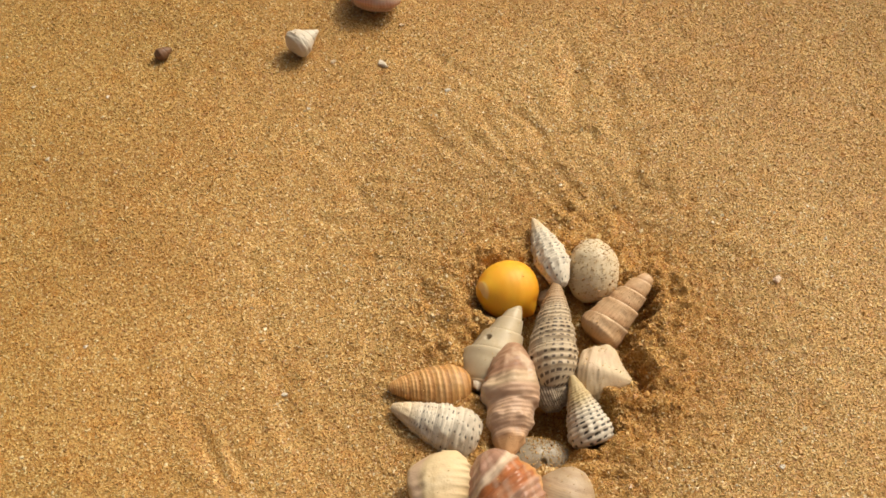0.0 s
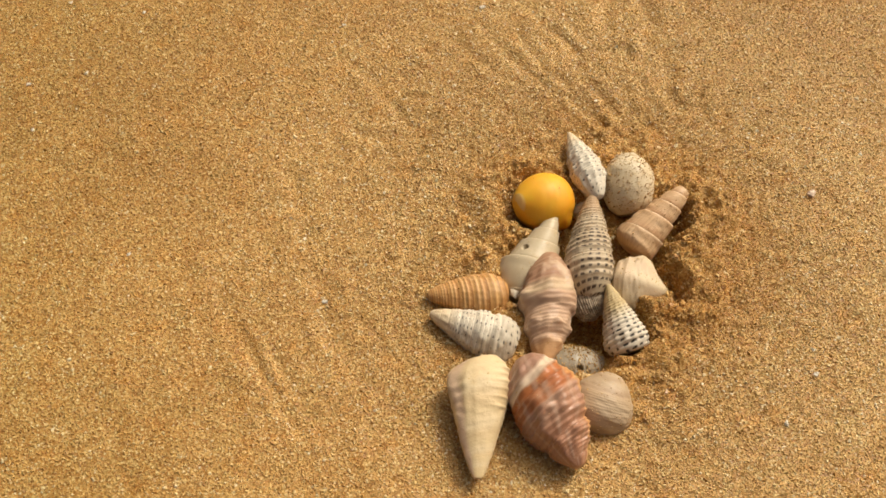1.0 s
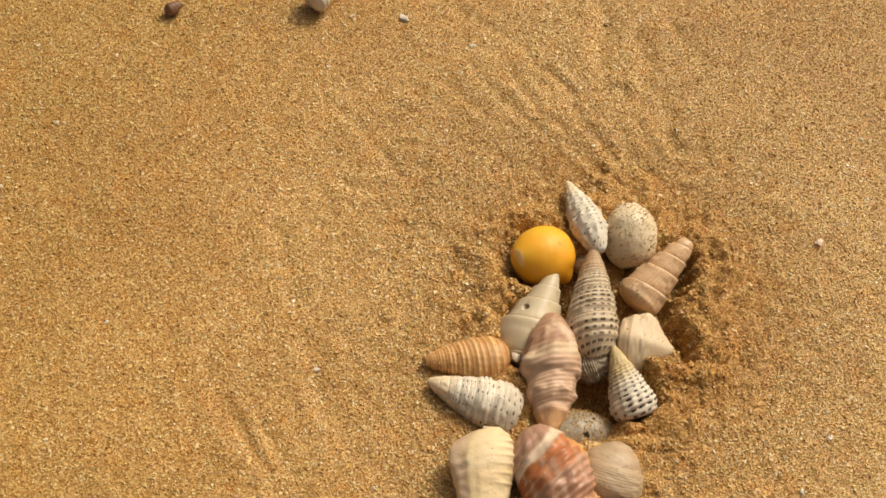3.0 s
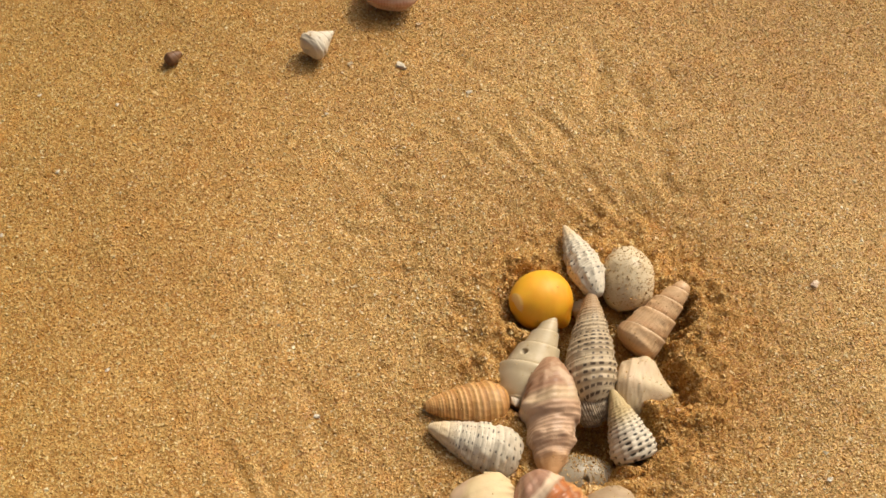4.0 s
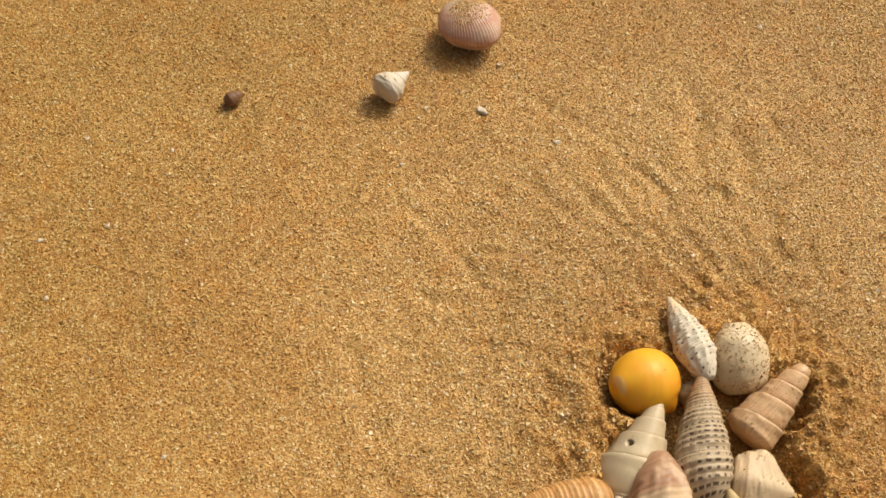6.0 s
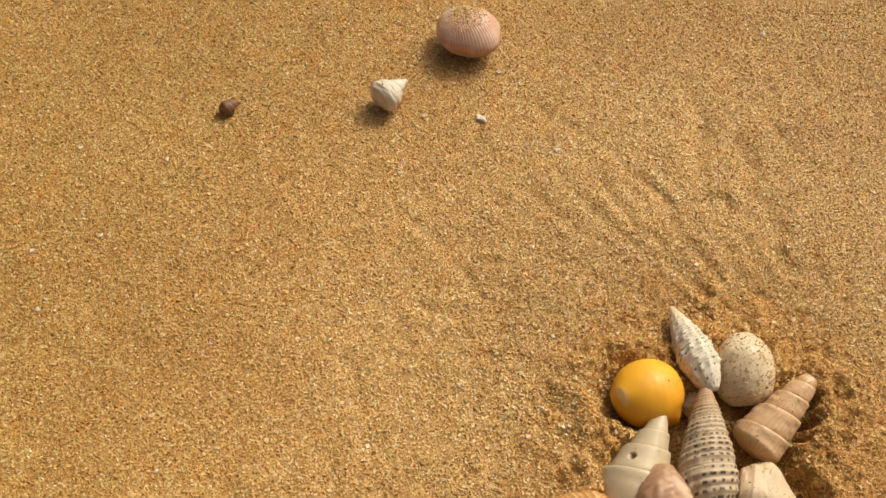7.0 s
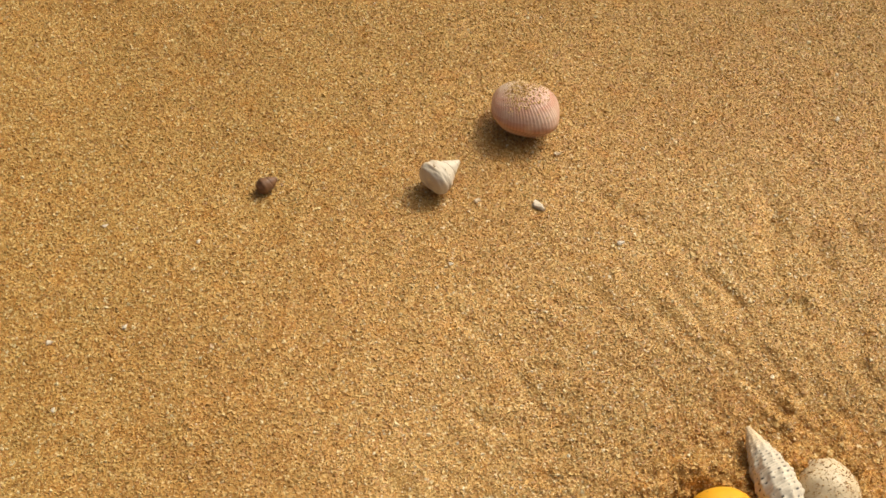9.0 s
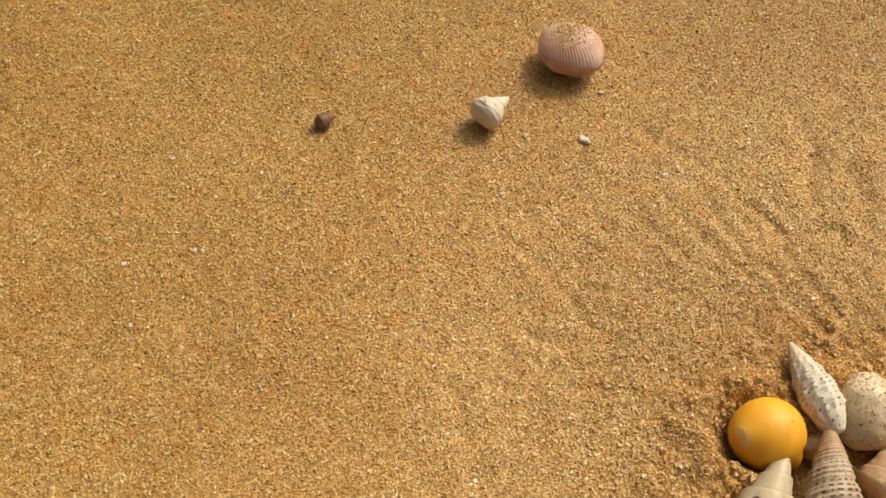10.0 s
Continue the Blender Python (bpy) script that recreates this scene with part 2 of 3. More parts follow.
M_TURRET = mat_banded("tan_turret_shell", [(0.0, (0.88, 0.72, 0.52)), (0.07, (0.80, 0.53, 0.31)), (0.5, (0.84, 0.58, 0.35)), (0.90, (0.70, 0.43, 0.24)), (1.0, (0.82, 0.60, 0.39))], 1, wobble=0.03, axial=0.20, coat=0.12)
M_TAN = mat_banded("amber_ribbed_shell", [(0.0, (0.68, 0.37, 0.13)), (0.5, (0.82, 0.51, 0.22)), (1.0, (0.62, 0.32, 0.115))], 1, lines=3.0, wobble=0.07, line=0.65)
M_MAUVE = mat_banded("mauve_banded_shell", [(0.0, (0.47, 0.28, 0.18)), (0.22, (0.52, 0.31, 0.20)), (0.40, (0.74, 0.57, 0.39)), (0.56, (0.68, 0.50, 0.34)), (0.68, (0.45, 0.26, 0.17)), (1.0, (0.50, 0.30, 0.195))], 1, wobble=0.10, scale=60, lines=10.0, coat=0.12, line=0.20, patch=(0.74, 0.56, 0.42), tip=(0.64, 0.44, 0.315), tip_at=(3.34, 3.14), tip_mix=0.90, point=(1.9, (0.74, 0.47, 0.26)))
M_PALE = mat_banded("cream_shell", [(0.0, (0.86, 0.70, 0.44)), (0.4, (0.80, 0.62, 0.38)), (0.7, (0.88, 0.73, 0.49)), (1.0, (0.82, 0.65, 0.41))], 1, wobble=0.03, scale=80, lines=4.0, line=0.05, patch=(0.90, 0.71, 0.42), side=[(0.40, 0.06, (0.80, 0.58, 0.44))])
M_RED = mat_banded("rust_knobbed_shell", [(0.0, (0.56, 0.19, 0.065)), (0.11, (0.58, 0.22, 0.08)), (0.15, (0.88, 0.72, 0.56)), (0.23, (0.86, 0.68, 0.53)), (0.28, (0.52, 0.31, 0.23)), (0.60, (0.50, 0.28, 0.19)), (0.72, (0.58, 0.34, 0.24)), (0.78, (0.54, 0.20, 0.08))], 1, wobble=0.05, scale=90, lines=7.0, coat=0.25, rough=0.34, line=0.28, tip=(0.50, 0.26, 0.165), tip_at=(2.7, 2.2), side=[(0.34, 0.03, (0.76, 0.42, 0.16))], valley=(8, (0.68, 0.50, 0.40), 0.45))
M_ROSE = mat_banded("rose_grey_shell", [(0.0, (0.55, 0.41, 0.27)), (0.5, (0.60, 0.47, 0.33)), (1.0, (0.51, 0.37, 0.25))], 1, lines=11.0, wobble=0.24, line=0.07)
M_GREY = mat_plain("grey_pitted_shell", (0.62, 0.54, 0.43), (0.22, 0.18, 0.14), rough=0.55, scale=500, bump=0.8)
M_GLASSY = mat_plain("grey_glassy_shell", (0.46, 0.42, 0.35), (0.36, 0.32, 0.25), rough=0.45, coat=0.0, bump=0.1)
M_DARK = mat_plain("dark_snail_shell", (0.28, 0.15, 0.08), (0.16, 0.085, 0.048), rough=0.4, scale=500)


def cockle_material(name, base, second):
    m = Mat(name, rough=0.45, spec=0.5)
    u, v = m.uv()
    ring = m.math("FRACT", m.math("ADD", m.math("MULTIPLY", v, 5.0), m.math("MULTIPLY", m.noise(90, 3), 0.5)))
    col = m.mix(m.grey(ring, 0.2, 0.9), base, second)
    rib = m.math("ABSOLUTE", m.math("SUBTRACT", m.math("FRACT", m.math("MULTIPLY", u, 112.0)), 0.5))
    col = m.mix(m.math("MULTIPLY", m.grey(rib, 0.30, 0.48), 0.45), col, m.mix(1.0, col, (0.62, 0.42, 0.36), "MULTIPLY"))
    col = m.mix(m.grey(m.noise(110, 4, 0.7), 0.48, 0.70), col, (0.66, 0.49, 0.36))
    col = m.mix(m.grey(v, 0.55, 0.15), col, (0.62, 0.47, 0.33))
    m.bump(m.noise(900, 3), 0.3, 0.0003)
    return m.done(col)


M_PINK = cockle_material("pink_cockle", (0.56, 0.305, 0.205), (0.60, 0.38, 0.27))
M_PINK_LOW = cockle_material("pale_cockle", (0.46, 0.28, 0.19), (0.54, 0.36, 0.26))


# ---------- height of the sand ----------
def value_noise(x, y, cell, seed):
    """Smooth noise between -1 and 1, cell in millimetres."""
    rng = np.random.RandomState(seed)
    lat = rng.uniform(-1, 1, (256, 256))
    a, b = x / cell + 71.3, y / cell + 113.7
    i, j = np.floor(a).astype(int), np.floor(b).astype(int)
    s, t = a - i, b - j
    s, t = s * s * (3 - 2 * s), t * t * (3 - 2 * t)
    g = lambda p, q: lat[(i + p) % 256, (j + q) % 256]
    return (g(0, 0) * (1 - s) + g(1, 0) * s) * (1 - t) + (g(0, 1) * (1 - s) + g(1, 1) * s) * t


def smooth(e0, e1, v):
    t = np.clip((v - e0) / (e1 - e0), 0, 1)
    return t * t * (3 - 2 * t)


# scooped hollow under the heap: centres and radii, mm
HOLLOW = [(65, 15, 11), (91, 22, 10), (102, 14, 8), (109, 19, 4.2), (109.2, 13, 3.6), (106.5, 8, 3.0), (93.5, -5, 10), (79, 2, 18), (70, -18, 13), (85, -25, 10), (77, -33, 7),
          (68, -34, 7.5), (97, 4, 8.5), (104.2, -3.5, 2.6), (104.4, -6.5, 2.8), (104.6, -10, 2.8), (104.6, -13.5, 2.4), (101.4, -3, 3.6), (101.4, -8, 3.4),
          (58, -5, 6.5), (57, -14, 5)]
# finger-drawn furrows: three places along each, its half width and depth (mm)
FURROWS = [((92, 131), (92, 115), (93, 99), 2.4, 0.7), ((105, 109), (107, 92), (112, 76), 2.6, 0.8), ((67, 97), (74, 91), (81, 78), 1.7, 0.6), ((77, 72), (81, 62), (87, 53), 1.6, 0.9),
           ((84, 68), (90, 61), (98, 52), 1.6, 0.8), ((45, 116), (56, 109), (66, 100), 1.8, 0.5), ((97, 87), (98, 78), (102, 67), 1.8, 0.6), ((118, 124), (121, 113), (125, 98), 2.0, 0.6),
           ((70, 87), (76, 81), (82, 72), 1.5, 0.5), ((-23, -34), (-15, -48), (-4, -63), 1.3, 0.28), ((6, 73), (12, 61), (20, 49), 1.8, 0.45), ((-18, 28), (-14, 14), (-7, 1), 1.9, 0.35),
           ((90, 71), (96, 62), (105, 51), 1.7, 0.7), ((-34, -14), (-30, -27), (-20, -42), 2.0, 0.36), ((-15, -37), (-6, -50), (0, -62), 1.2, 0.3), ((-6, -12), (1, -30), (10, -45), 1.9, 0.3), ((103, 82), (108, 70), (116, 60), 1.8, 0.6)]
STROKES = []
# finer sweeps that run in towards the hollow
_s = random.Random(12)
for turn in range(26, 215, 7):
    a0, r1, r0 = radians(turn + _s.uniform(-3, 3)), _s.uniform(56, 64), _s.uniform(82, 108)
    a1 = a0 - radians(_s.uniform(4, 12))
    STROKES.append((82 + r0 * math.cos(a0), 10 + r0 * math.sin(a0), 82 + r1 * math.cos(a1), 10 + r1 * math.sin(a1), _s.uniform(1.8, 2.6), _s.uniform(0.25, 0.5)))
DENTS = [(93, -45, 4.0), (95.5, -42, 3.0), (91, -48.5, 2.6), (146, 75, 2.0), (161, 84.5, 2.0), (124, 52, 1.6), (112, 44, 2.2), (105, 36, 2.4), (116, 34, 2.0), (-57, 65, 1.5), (-70, 117, 1.4), (31, 0, 2.8), (40, 14, 2.8), (52, 24, 2.6)]


# clods of damp sand thrown up along the rim: place, radius, height (mm)
CLODS, _s = [], random.Random(31)
while len(CLODS) < 420:
    cx, cy = _s.uniform(30, 126), _s.uniform(-56, 54)
    gap = min(math.hypot(cx - hx, cy - hy) - hr for hx, hy, hr in HOLLOW)
    if 0.4 < gap < 20 and _s.random() < math.exp(-max(gap, 0) / 7) * (1.0 if cx > 60 else 0.6):
        r = min(3.0, max(0.8, _s.lognormvariate(math.log(1.35), 0.35)))
        CLODS.append((cx, cy, r, r * _s.uniform(0.5, 0.85)))


def sand_height(x, y):
    """Height of the sand in mm at x, y in mm."""
    wx, wy = x + 3 * value_noise(x, y, 16, 1), y + 3 * value_noise(x, y, 16, 2)
    h = 0.9 * value_noise(x, y, 60, 3) + 0.30 * value_noise(x, y, 17, 4) + 0.24 * value_noise(x, y, 5.5, 5)
    # hollow
    d = np.full(x.shape, 1e9)
    for cx, cy, r in HOLLOW:
        d = np.minimum(d, np.hypot(wx - cx, wy - cy) - r)
    near = np.exp(-np.clip(d, 0, None) / 11)
    h = h * (1 - 0.7 * near)
    wall = 1.1 + 1.9 * (1 - smooth(60, 95, x + 0.35 * y))
    h -= 8.4 * (1 - smooth(-2.0 * wall, wall, d))
    h -= 7.5 * np.exp(-((x - 79) / 10) ** 4 - ((y + 24) / 8) ** 4)
    side = smooth(20, 100, x + 0.35 * y)
    h += (1.0 + 0.2 * side) * np.exp(-((d - 6.5 + 2.3 * side) / 4.2) ** 2)
    # crumbs round the hollow
    c = 1.5 * np.abs(value_noise(x, y, 4.8, 6)) + 0.9 * np.abs(value_noise(x, y, 2.4, 7)) + 1.0 * value_noise(x, y, 8.0, 8)
    h += (0.75 + 0.4 * side) * (c - 0.6) * smooth(-4, 2, d) * np.exp(-np.clip(d - 7, 0, None) / 10)
    loose = np.exp(-np.clip(d - 12, 0, None) / 45)
    h += 0.50 * loose * value_noise(x, y, 2.6, 9)
    # clods of damp sand along the rim
    ring = d < 22
    if ring.any():
        rx, ry, top = x[ring], y[ring], np.zeros(int(ring.sum()))
        for cx, cy, r, tall in CLODS:
            near = (np.abs(rx - cx) < r) & (np.abs(ry - cy) < r)
            q = 1 - ((rx[near] - cx) ** 2 + (ry[near] - cy) ** 2) / (r * r)
            top[near] = np.maximum(top[near], tall * np.sqrt(np.clip(q, 0, 1)))
        h[ring] += top * smooth(-3.5, 0, d[ring])
    # furrows
    for x0, y0, x1, y1, w, a in STROKES:
        n = math.hypot(x1 - x0, y1 - y0)
        ux, uy = (x1 - x0) / n, (y1 - y0) / n
        s = (wx - x0) * ux + (wy - y0) * uy
        e = ((wx - x0) * uy - (wy - y0) * ux + 0.006 * (s - n / 2) ** 2) / w
        win = smooth(-8, 8, s) * (1 - smooth(n - 8, n + 8, s)) * smooth(2, 9, d)
        h += 0.76 * a * win * (0.7 * np.exp(-(e + 1.5) ** 2) - np.exp(-e ** 2) + 0.8 * np.exp(-(e - 1.6) ** 2)) * (0.8 + 0.5 * value_noise(x, y, 9, 10))
    for *bends, w, a in FURROWS:
        off, along = np.full(x.shape, 1e9), np.zeros(x.shape)
        for (x0, y0), (x1, y1) in zip(bends, bends[1:]):
            n = math.hypot(x1 - x0, y1 - y0)
            k = np.clip(((wx - x0) * (x1 - x0) + (wy - y0) * (y1 - y0)) / n ** 2, 0, 1)
            o = np.hypot(wx - x0 - k * (x1 - x0), wy - y0 - k * (y1 - y0))
            turn = np.sign((wx - x0) * (y1 - y0) - (wy - y0) * (x1 - x0))
            along = np.where(o < off, turn, along)
            off = np.minimum(off, o)
        e = off / (1.45 * w)
        h += 1.6 * a * smooth(2, 9, d) * (0.75 + 0.6 * value_noise(x, y, 7, 15)) * ((0.34 + 0.18 * along) * np.exp(-((e - 1.7) / 0.9) ** 2) - np.exp(-e ** 2))
    for cx, cy, r in DENTS:
        h -= 0.6 * np.exp(-(np.hypot(x - cx, y - cy) / r) ** 2)
    return h


def sand_z(x, y):
    return float(sand_height(np.array([float(x)]), np.array([float(y)]))[0])


def mesh_from(name, verts, faces_flat, sides, material, smooth_shade=True):
    me = bpy.data.meshes.new(name)
    me.vertices.add(len(verts))
    me.vertices.foreach_set("co", np.ascontiguousarray(verts, np.float32).ravel())
    flat = np.ascontiguousarray(faces_flat, np.int32).ravel()
    nf = len(flat) // sides
    me.loops.add(len(flat))
    me.loops.foreach_set("vertex_index", flat)
    me.polygons.add(nf)
    me.polygons.foreach_set("loop_start", np.arange(nf, dtype=np.int32) * sides)
    me.polygons.foreach_set("use_smooth", np.full(nf, smooth_shade))
    me.update(calc_edges=True)
    me.materials.append(material)
    return me


def spread(lo, hi, step):
    """Even lines from lo to hi, then ever wider ones out to the horizon."""
    core = np.arange(lo, hi + step, step)
    out, gap = [], step
    far = 0.0
    while far < 300000:
        gap *= 1.35
        far += gap
        out.append(far)
    return np.r_[lo - np.array(out)[::-1], core, core[-1] + np.array(out)]


gx, gy = spread(-175, 245, 1.0), spread(-100, 230, 1.0)
GX, GY = np.meshgrid(gx, gy)
fade = np.exp(-(np.clip(np.abs(GX - 30) - 260, 0, None) + np.clip(np.abs(GY - 65) - 230, 0, None)) / 200)
GZ = sand_height(np.clip(GX, -2000, 2000), np.clip(GY, -2000, 2000)) * fade - 0.12
_near = np.exp(-((GX - 82) / 60) ** 4 - ((GY - 5) / 60) ** 4)
GZ -= 0.35 * _near
nx, ny = len(gx), len(gy)
idx = np.arange(nx * ny).reshape(ny, nx)
quads = np.stack([idx[:-1, :-1], idx[:-1, 1:], idx[1:, 1:], idx[1:, :-1]], -1)
ground = new("ground", mesh_from("ground", np.stack([GX, GY, GZ], -1).reshape(-1, 3) * MM, quads, 4, M_BED))
tagged(ground, "golden-brown beach sand with a scooped hollow and finger furrows", "sand", kind="structure")


def grain_field(px, py, pz, size, rng):
    """Many little faceted grains at the given places (mm)."""
    n = len(px)
    chunk = np.array([(1, 0, 0), (-0.5, 0.87, 0), (-0.5, -0.87, 0), (0, 0, 0.9), (0, 0, -0.9)], float)
    tri = np.array([(0, 1, 3), (1, 2, 3), (2, 0, 3), (1, 0, 4), (2, 1, 4), (0, 2, 4)])
    q = rng.normal(size=(n, 4))
    q /= np.linalg.norm(q, axis=1)[:, None]
    w, x, y, z = q.T
    rot = np.stack([1 - 2 * (y * y + z * z), 2 * (x * y - w * z), 2 * (x * z + w * y), 2 * (x * y + w * z), 1 - 2 * (x * x + z * z), 2 * (y * z - w * x),
                    2 * (x * z - w * y), 2 * (y * z + w * x), 1 - 2 * (x * x + y * y)], -1).reshape(n, 3, 3)
    shape = rng.uniform(0.55, 1.25, (n, 1, 3)) * chunk[None] * rng.uniform(0.85, 1.25, (n, 5, 1))
    v = np.einsum("nij,nkj->nki", rot, shape) * size[:, None, None] * (1, 1, 0.72) + np.stack([px, py, pz], -1)[:, None]
    f = tri[None] + 5 * np.arange(n)[:, None, None]
    return v.reshape(-1, 3) * MM, f


rng = np.random.RandomState(5)
STEP = 0.60
ax, ay = np.meshgrid(np.arange(-170, 232, STEP), np.arange(-94, 230, STEP))
ax, ay = (ax + rng.uniform(-0.5, 0.5, ax.shape) * STEP).ravel(), (ay + rng.uniform(-0.5, 0.5, ay.shape) * STEP).ravel()
# the stretch of beach that is covered with loose grains
seen = np.ones(ax.shape, bool)
for turn, reach in zip(range(0, 360, 30), (229, 276, 276, 227, 243, 228, 166, 124, 124, 92, 161, 195)):
    seen &= ax * math.cos(radians(turn)) + ay * math.sin(radians(turn)) < reach
ax, ay = ax[seen], ay[seen]
size = np.clip(rng.lognormal(math.log(0.36), 0.30, len(ax)), 0.18, 0.95)
v, f = grain_field(ax, ay, sand_height(ax, ay) + rng.uniform(-0.13, 0.15, len(ax)), size, rng)
grains = new("sand_grains", mesh_from("sand_grains", v, f, 3, M_GRAIN, False))
tagged(grains, "coarse golden sand grains lying loose on the beach", "sand", kind="stuff")


M_DAMP = sand_material("damp_sand", True, 0.86)
M_STUCK = sand_material("clinging_sand", True, 0.70)
_c = np.random.RandomState(9)
cx_, cy_ = _c.uniform(25, 128, 70000), _c.uniform(-60, 62, 70000)
_d = np.full(cx_.shape, 1e9)
for hx, hy, hr in HOLLOW:
    _d = np.minimum(_d, np.hypot(cx_ - hx, cy_ - hy) - hr)
keep = (_d > -7) & (_c.uniform(0, 1, len(_d)) < np.where(np.abs(_d) < 3, 0.95, 0.45 * np.exp(-np.clip(_d, 0, None) / 9) * (0.55 + 0.9 * value_noise(cx_, cy_, 7, 21))))
cx_, cy_ = cx_[keep], cy_[keep]
cs_ = np.clip(_c.lognormal(math.log(0.42), 0.32, len(cx_)), 0.25, 1.0)
v, f = grain_field(cx_, cy_, sand_height(cx_, cy_) + 0.22 * cs_, cs_, _c)
crumbs = new("damp_sand_crumbs", mesh_from("damp_sand_crumbs", v, f, 3, M_DAMP, False))
tagged(crumbs, "damp orange-brown sand crumbs dug up round the heap", "sand", kind="stuff")


# ---------- shells ----------
def part(name, me, parent, label=""):
    ob = new(name, me)
    ob.parent = parent
    return tagged(ob, label) if label else ob


def sub_mesh(name, verts, quads, uvs, keep, material):
    """A mesh of the chosen faces, with their winding coordinates."""
    q, uvq = quads[keep], uvs[keep]
    used, inv = np.unique(q, return_inverse=True)
    me = mesh_from(name, verts[used], inv.reshape(q.shape), 4, material)
    layer = me.uv_layers.new(name="UVMap")
    layer.data.foreach_set("uv", np.ascontiguousarray(uvq, np.float32).ravel())
    return me


def axis_frame(base, apex, roll=0.0):
    """Pose (mm to m) whose z runs from base to apex and whose -y looks down."""
    b, a = Vector(base) * MM, Vector(apex) * MM
    z = (a - b).normalized()
    y = Vector((0, 0, 1)) - z * z.z
    y = y.normalized() if y.length > 0.05 else Vector((0, 1, 0))
    x = y.cross(z).normalized()
    m = Matrix((x, y, z)).transposed().to_4x4()
    m.translation = b
    return m @ Matrix.Rotation(radians(roll), 4, "Z")


def spiral_shell(name, label, category, base, apex, profile, material, whorls=6, grow=1.32, suture=0.10, sharp=4, step=0.0, cords=0, cord=0.0,
                 ribs=0, rib=0.0, knob=0.0, roll=0.0, squash=1.0, hole=None, wobble=0.02, rings=110, around=80, seed=1, even=71, bumps=(), slant=0.0, group="seashells in the heap", grit=0, dust=None, grain=0.18):
    """A coiled shell: its outline (share of length, radius in mm), wound sutures, cords and ribs, and a mouth on its under side."""
    length = (Vector(apex) - Vector(base)).length
    u = np.linspace(0, 1, rings + 1)
    pu, pr = zip(*profile)
    us = np.linspace(0, 1, 400)
    rr = np.interp(us, pu, pr)
    ker, half = np.hanning(even), even // 2
    pad = np.r_[2 * rr[0] - rr[half:0:-1], rr, 2 * rr[-1] - rr[-2:-half - 2:-1]]
    rr = np.clip(np.convolve(pad, ker / ker.sum(), "valid"), 0.05, None)
    r0 = np.interp(u, us, rr)
    r0[0], r0[-1] = 0.02, 0.04
    r0[1] = max(0.6 * r0[2], 0.05)
    phi = np.linspace(0, 2 * np.pi, around + 1)
    U, P = np.meshgrid(u, phi, indexing="ij")
    s = 1 - U
    w = np.log(1 + s * (grow ** whorls - 1)) / math.log(grow)
    p = w + P / (2 * np.pi)
    fr = p - np.floor(p)
    r = r0[:, None] * np.ones_like(P)
    up = np.clip(s * 6, 0, 1) * np.clip(U * 9, 0, 1)
    bulge = 1 - suture * np.abs(2 * fr - 1) ** sharp - step * (1 - fr) ** 1.5
    body = 1 - smooth(whorls - 0.9, whorls - 0.2, p) * 0.7
    r = r * (1 + (bulge - 1) * up * body)
    mid = np.sin(np.pi * fr) ** 0.6
    if ribs:
        wave = np.cos(ribs * P + 2.2 * fr)
        r += rib * r0[:, None] * up * mid * (wave if not knob else np.clip(wave, -0.3, 1) * (1 + knob * np.cos(4 * np.pi * fr)))
    if cords:
        r += cord * r0[:, None] * up * np.cos(2 * np.pi * cords * p)
    noise_ = value_noise(P * 6 + 10 * seed, U * 40, 2.0, seed) * np.abs(np.cos(P / 2)) + value_noise(P * 6 - 2 * np.pi * 6 + 10 * seed, U * 40, 2.0, seed) * (1 - np.abs(np.cos(P / 2)))
    r *= 1 + wobble * noise_
    for bu, bp, su, sp, amp in bumps:
        turn = (P - bp + np.pi) % (2 * np.pi) - np.pi
        r *= 1 + amp * np.exp(-((U - bu) / su) ** 2 - (turn / sp) ** 2)
    # the mouth, on the under side
    dphi = (P - 1.5 * np.pi - radians(-roll) + np.pi) % (2 * np.pi) - np.pi
    r *= 1 - 0.62 * np.exp(-((dphi / 0.55) ** 4 + ((U - 0.16) / 0.13) ** 4))
    if hole:
        hu, hp, hr = hole
        dd = np.hypot((U - hu) * length, ((P - hp + np.pi) % (2 * np.pi) - np.pi) * r) / hr
        r = r - 2.2 * (1 - smooth(0.75, 1.1, dd))
    x, y, z = r * np.cos(P), r * np.sin(P) * squash, U * length + slant * (1 - np.cos(P)) * (1 - U) ** 1.5
    verts = np.stack([x, y, z], -1)[:, :-1].reshape(-1, 3) * MM
    i, j = np.meshgrid(np.arange(rings), np.arange(around), indexing="ij")
    jn = (j + 1) % around
    quads = np.stack([i * around + j, i * around + jn, (i + 1) * around + jn, (i + 1) * around + j], -1).reshape(-1, 4)
    uu, pp = P / (2 * np.pi), p
    pick = lambda a: np.stack([a[:-1, :-1], a[:-1, 1:], a[1:, 1:], a[1:, :-1]], -1).reshape(-1, 4)
    uvs = np.stack([pick(uu), pick(pp)], -1)
    where = uvs[:, :, 1].mean(1)
    root = new(name)
    root.empty_display_size = 0.005
    root.matrix_world = axis_frame(base, apex, roll)
    tagged(root, label, category, group)
    body_faces = where > whorls - 0.95
    part("body_whorl", sub_mesh("body_whorl", verts, quads, uvs, body_faces, material), root)
    tip_faces = where < min(1.3, 0.4 * whorls)
    part("spire", sub_mesh("spire", verts, quads, uvs, ~body_faces & ~tip_faces, material), root)
    part("apex", sub_mesh("apex", verts, quads, uvs, tip_faces, material), root)
